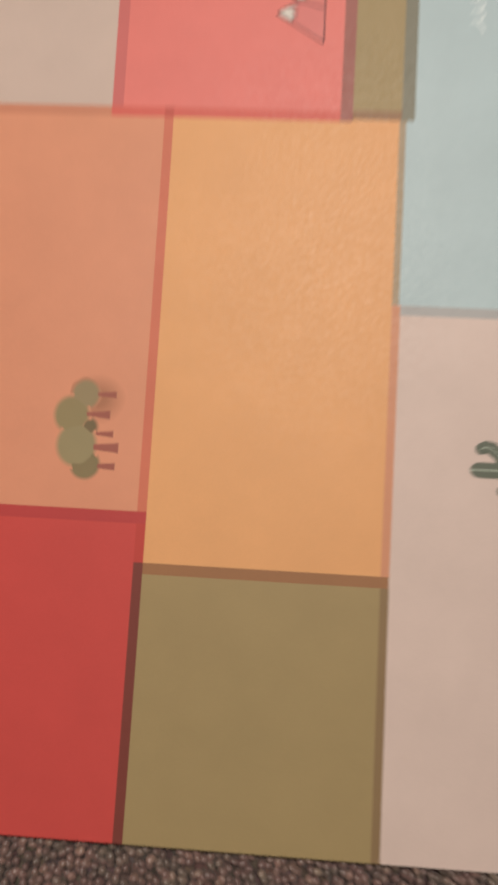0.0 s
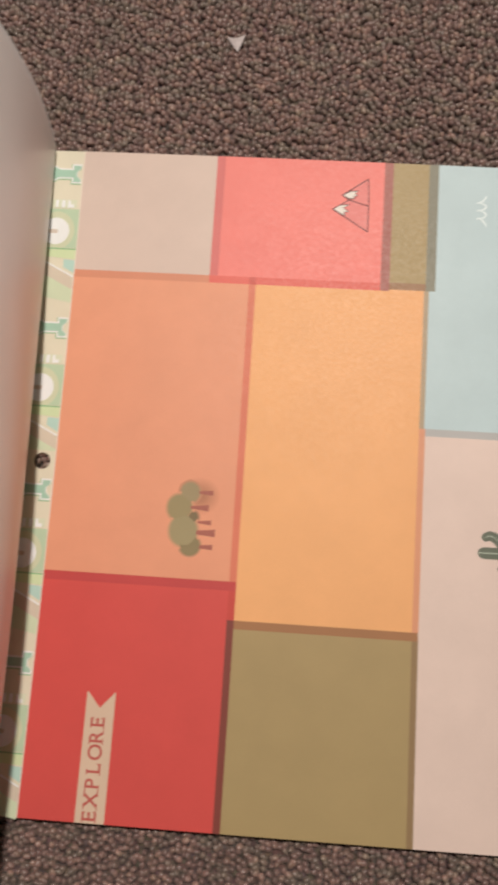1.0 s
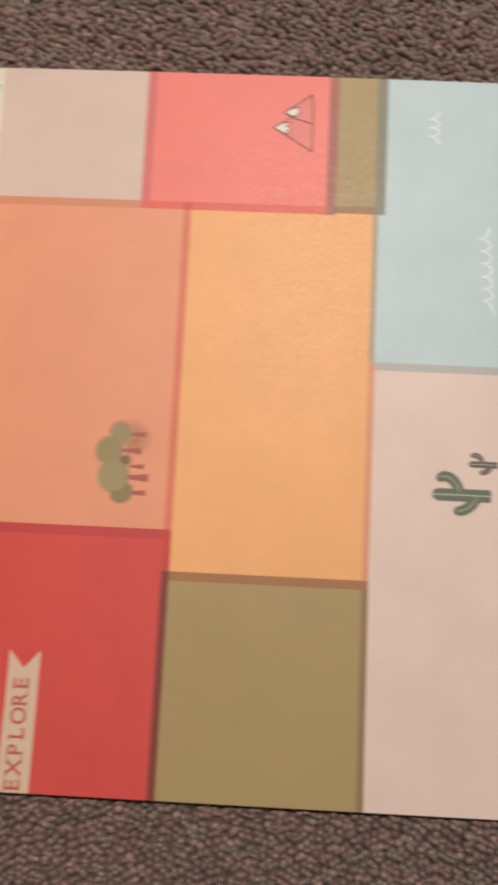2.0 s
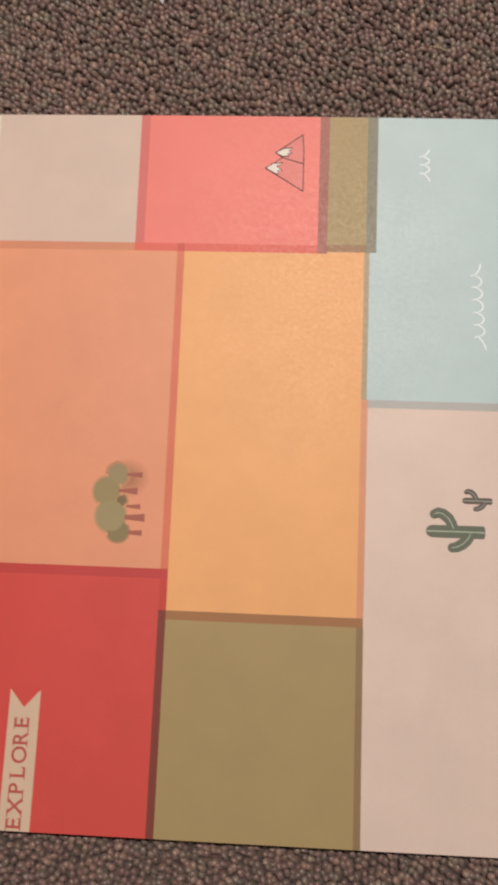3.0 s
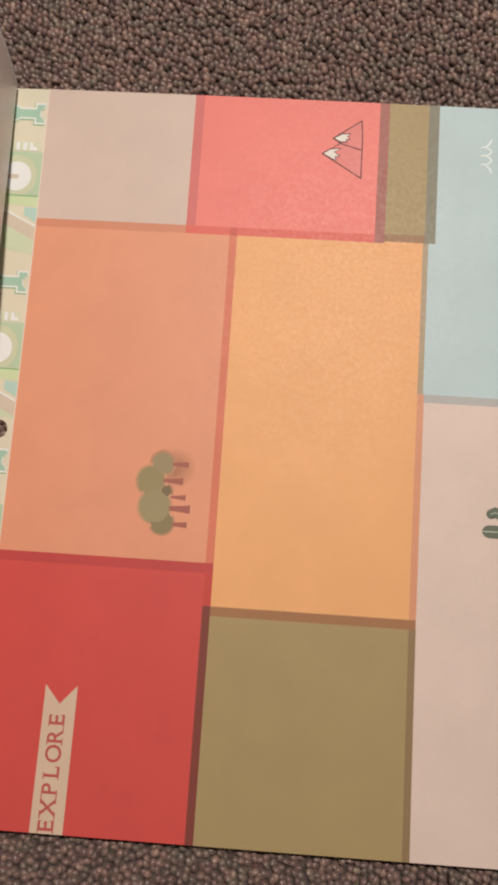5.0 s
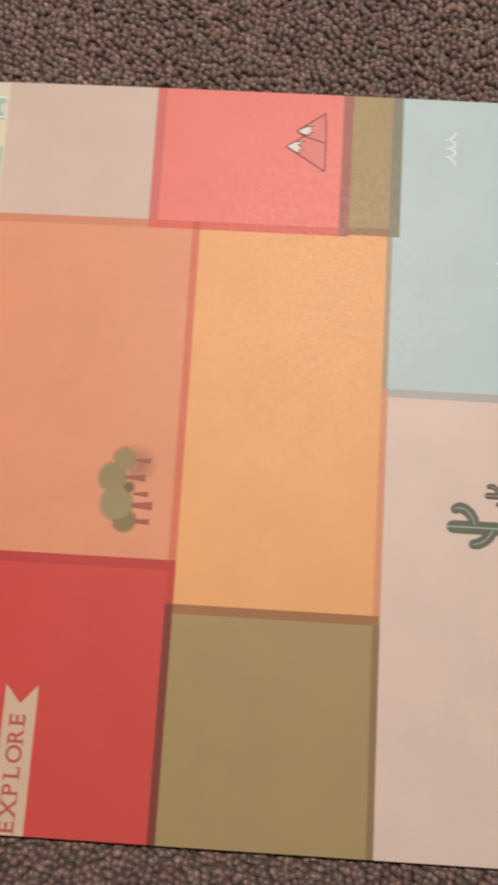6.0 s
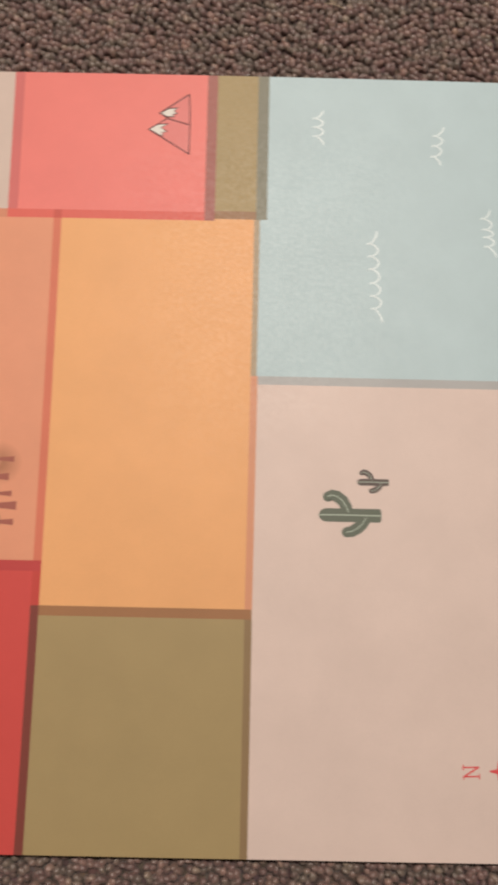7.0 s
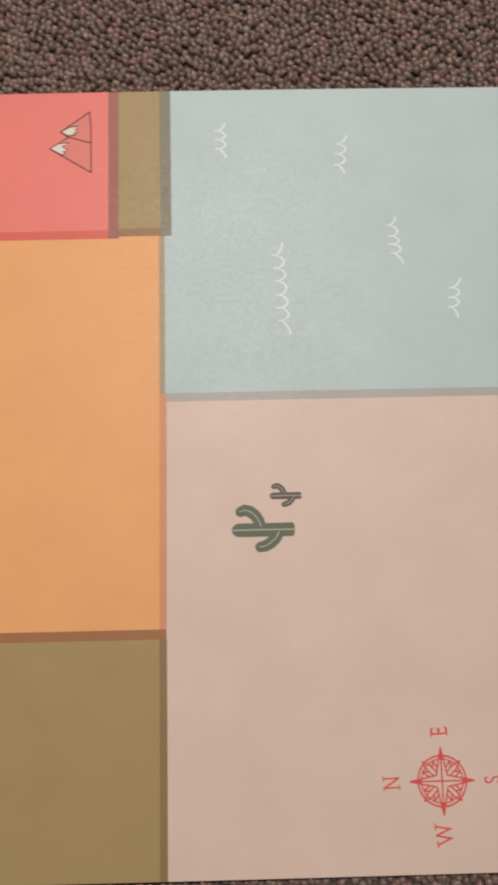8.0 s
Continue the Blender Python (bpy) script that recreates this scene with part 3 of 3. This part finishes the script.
# swallow-tailed banner with its word
banner = part("banner_print", shape([(25.0, 0.0), (37.7, 0.0), (37.8, 54.0), (31.4, 46.9), (25.3, 53.9)], A), BANNER, page, "beige swallow-tailed banner")
for ch, y, w in (("E", 2.9, 1.0), ("X", 9.3, 1.05), ("P", 16.0, 0.95), ("L", 22.0, 1.0), ("O", 28.6, 0.98), ("R", 35.0, 0.98), ("E", 41.0, 1.0)):
    bm = letter(ch, 8.7, 31.0, y, 90, B2, w, 0.1)
    part("letter", bm, RED_INK, banner, "red letter " + ch)

# compass rose
cx, cy = 267.5, 31.4
bm = bmesh.new()
for r, w in ((8.8, 0.66), (7.6, 0.48)):
    stroke(bm, arc(cx, cy, r, r, 0, 360, 48), w, A)
rose = part("compass_rose_print", bm, COMPASS, page, "red printed compass rose")
for k in range(4):
    a = radians(90 * k)
    c, s = math.cos(a), math.sin(a)

    def R(points):
        return [(cx + x * c - y * s, cy + x * s + y * c) for x, y in points]

    bm = bmesh.new()
    for line in ([(2.0, 2.0), (7.2, 0.95), (11.8, 0)], [(2.0, -2.0), (7.2, -0.95), (11.8, 0)], [(0, 0), (7.5, 0)]):
        stroke(bm, R(line), 0.55, B2)
    flat(bm, R([(7.4, 1.05), (12.0, 0), (7.4, -1.05)]), B2 + 0.00002)
    part("point", bm, COMPASS, rose)
    bm = bmesh.new()
    for line in ([(2.0, 3.2), (4.3, 5.6), (6.9, 6.9)], [(3.2, 2.0), (5.6, 4.3), (6.9, 6.9)], [(1.5, 4.6), (3.2, 7.0)], [(4.6, 1.5), (7.0, 3.2)],
                 [(3.2, 7.0), (3.3, 4.6)], [(7.0, 3.2), (4.6, 3.3)]):
        stroke(bm, R(line), 0.56, B2 + 0.00004)
    part("ray", bm, COMPASS, rose)
for ch, x, y, turn, size, wide in (("N", 248.9, 31.1, 92, 9.0, 0.66), ("E", 267.3, 48.8, 93, 9.2, 0.70), ("W", 267.2, 13.2, 97, 9.2, 0.74), ("S", 285.9, 31.4, 95, 8.4, 0.72)):
    part("letter", letter(ch, size, x, y, turn, A, wide), COMPASS, rose, "red letter " + ch)


# ---- the turned leaf, standing up from the fold ----
def leaf():
    """Profile in millimetres across the fold and up; towards the near end it leans further over the page."""
    prof = ((-21.0, 0.2), (-15.5, 0.3), (-13.8, 1.4), (-12.8, 8), (-11.0, 22), (-9.0, 45), (-8.6, 68), (-10.6, 92), (-16, 125), (-26, 165), (-42, 205), (-62, 240), (-86, 272), (-100, 288))
    bm = bmesh.new()
    ny = 24
    grid = []
    for x, z in prof:
        row = []
        for j in range(ny + 1):
            v = j / ny
            w = 1 - v
            dx = (37.9 * w - 21.8 * w * w) * min(1.0, z / 70) ** 0.9 + 0.4 * math.sin(v * 7) * min(1.0, z / 60)
            row.append(bm.verts.new(((x + dx + 0.6 * min(1.0, z / 20)) / 1000, 0.0006 + 0.3044 * v, page_z(-0.014, 0.305 * v) + z / 1000)))
        grid.append(row)
    for a, b in zip(grid, grid[1:]):
        for j in range(ny):
            bm.faces.new((a[j], a[j + 1], b[j + 1], b[j]))
    return bm


turned = part("turned_leaf", leaf(), LEAF, book, "plain pale back of a turned leaf, standing upright", smooth=True)
sub = turned.modifiers.new("smooth", "SUBSURF")
sub.levels = sub.render_levels = 2
thick = turned.modifiers.new("thick", "SOLIDIFY")
thick.thickness, thick.offset = 0.00028, 0

# ---- specks on the carpet ----
def scrap():
    bm = bmesh.new()
    z = FLOOR + 0.0030
    pts = [(64.6, 371.2, 0.3), (69.0, 370.2, 0.9), (73.7, 372.9, 0.2), (72.3, 368.2, 0.7), (70.3, 363.3, 0.1), (67.3, 366.8, 0.6)]
    vs = [bm.verts.new((x / 1000, y / 1000, z + h / 1000)) for x, y, h in pts]
    c = bm.verts.new((0.0693, 0.3684, z + 0.0011))
    for a, b in zip(vs, vs[1:] + vs[:1]):
        bm.faces.new((a, b, c))
    bmesh.ops.recalc_face_normals(bm, faces=bm.faces)
    bmesh.ops.solidify(bm, geom=bm.faces[:], thickness=0.00025)
    return bm


tagged(finish("paper_scrap", scrap(), SCRAP), "tiny torn greyish paper scrap on the carpet", "paper scrap")


def lint(points, r):
    cu = bpy.data.curves.new("lint", "CURVE")
    cu.dimensions, cu.bevel_depth, cu.bevel_resolution = "3D", r, 1
    sp = cu.splines.new("POLY")
    sp.points.add(len(points) - 1)
    for p, q in zip(sp.points, points):
        p.co = (*q, 1)
    ob = new("lint_fibre", cu)
    cu.materials.append(LINT)
    return tagged(ob, "short pale lint fibre on the carpet", "lint")


Z = FLOOR + 0.0027
lint([(0.1938, 0.3430, Z), (0.1962, 0.3427, Z + 0.0006), (0.1990, 0.3418, Z + 0.0004), (0.2022, 0.3408, Z)], 0.00016)
lint([(0.1955, 0.3450, Z), (0.1966, 0.3436, Z + 0.0007), (0.1986, 0.3424, Z + 0.0008)], 0.00014)
lint([(0.1120, 0.3391, Z), (0.1128, 0.3399, Z + 0.0004)], 0.00025)
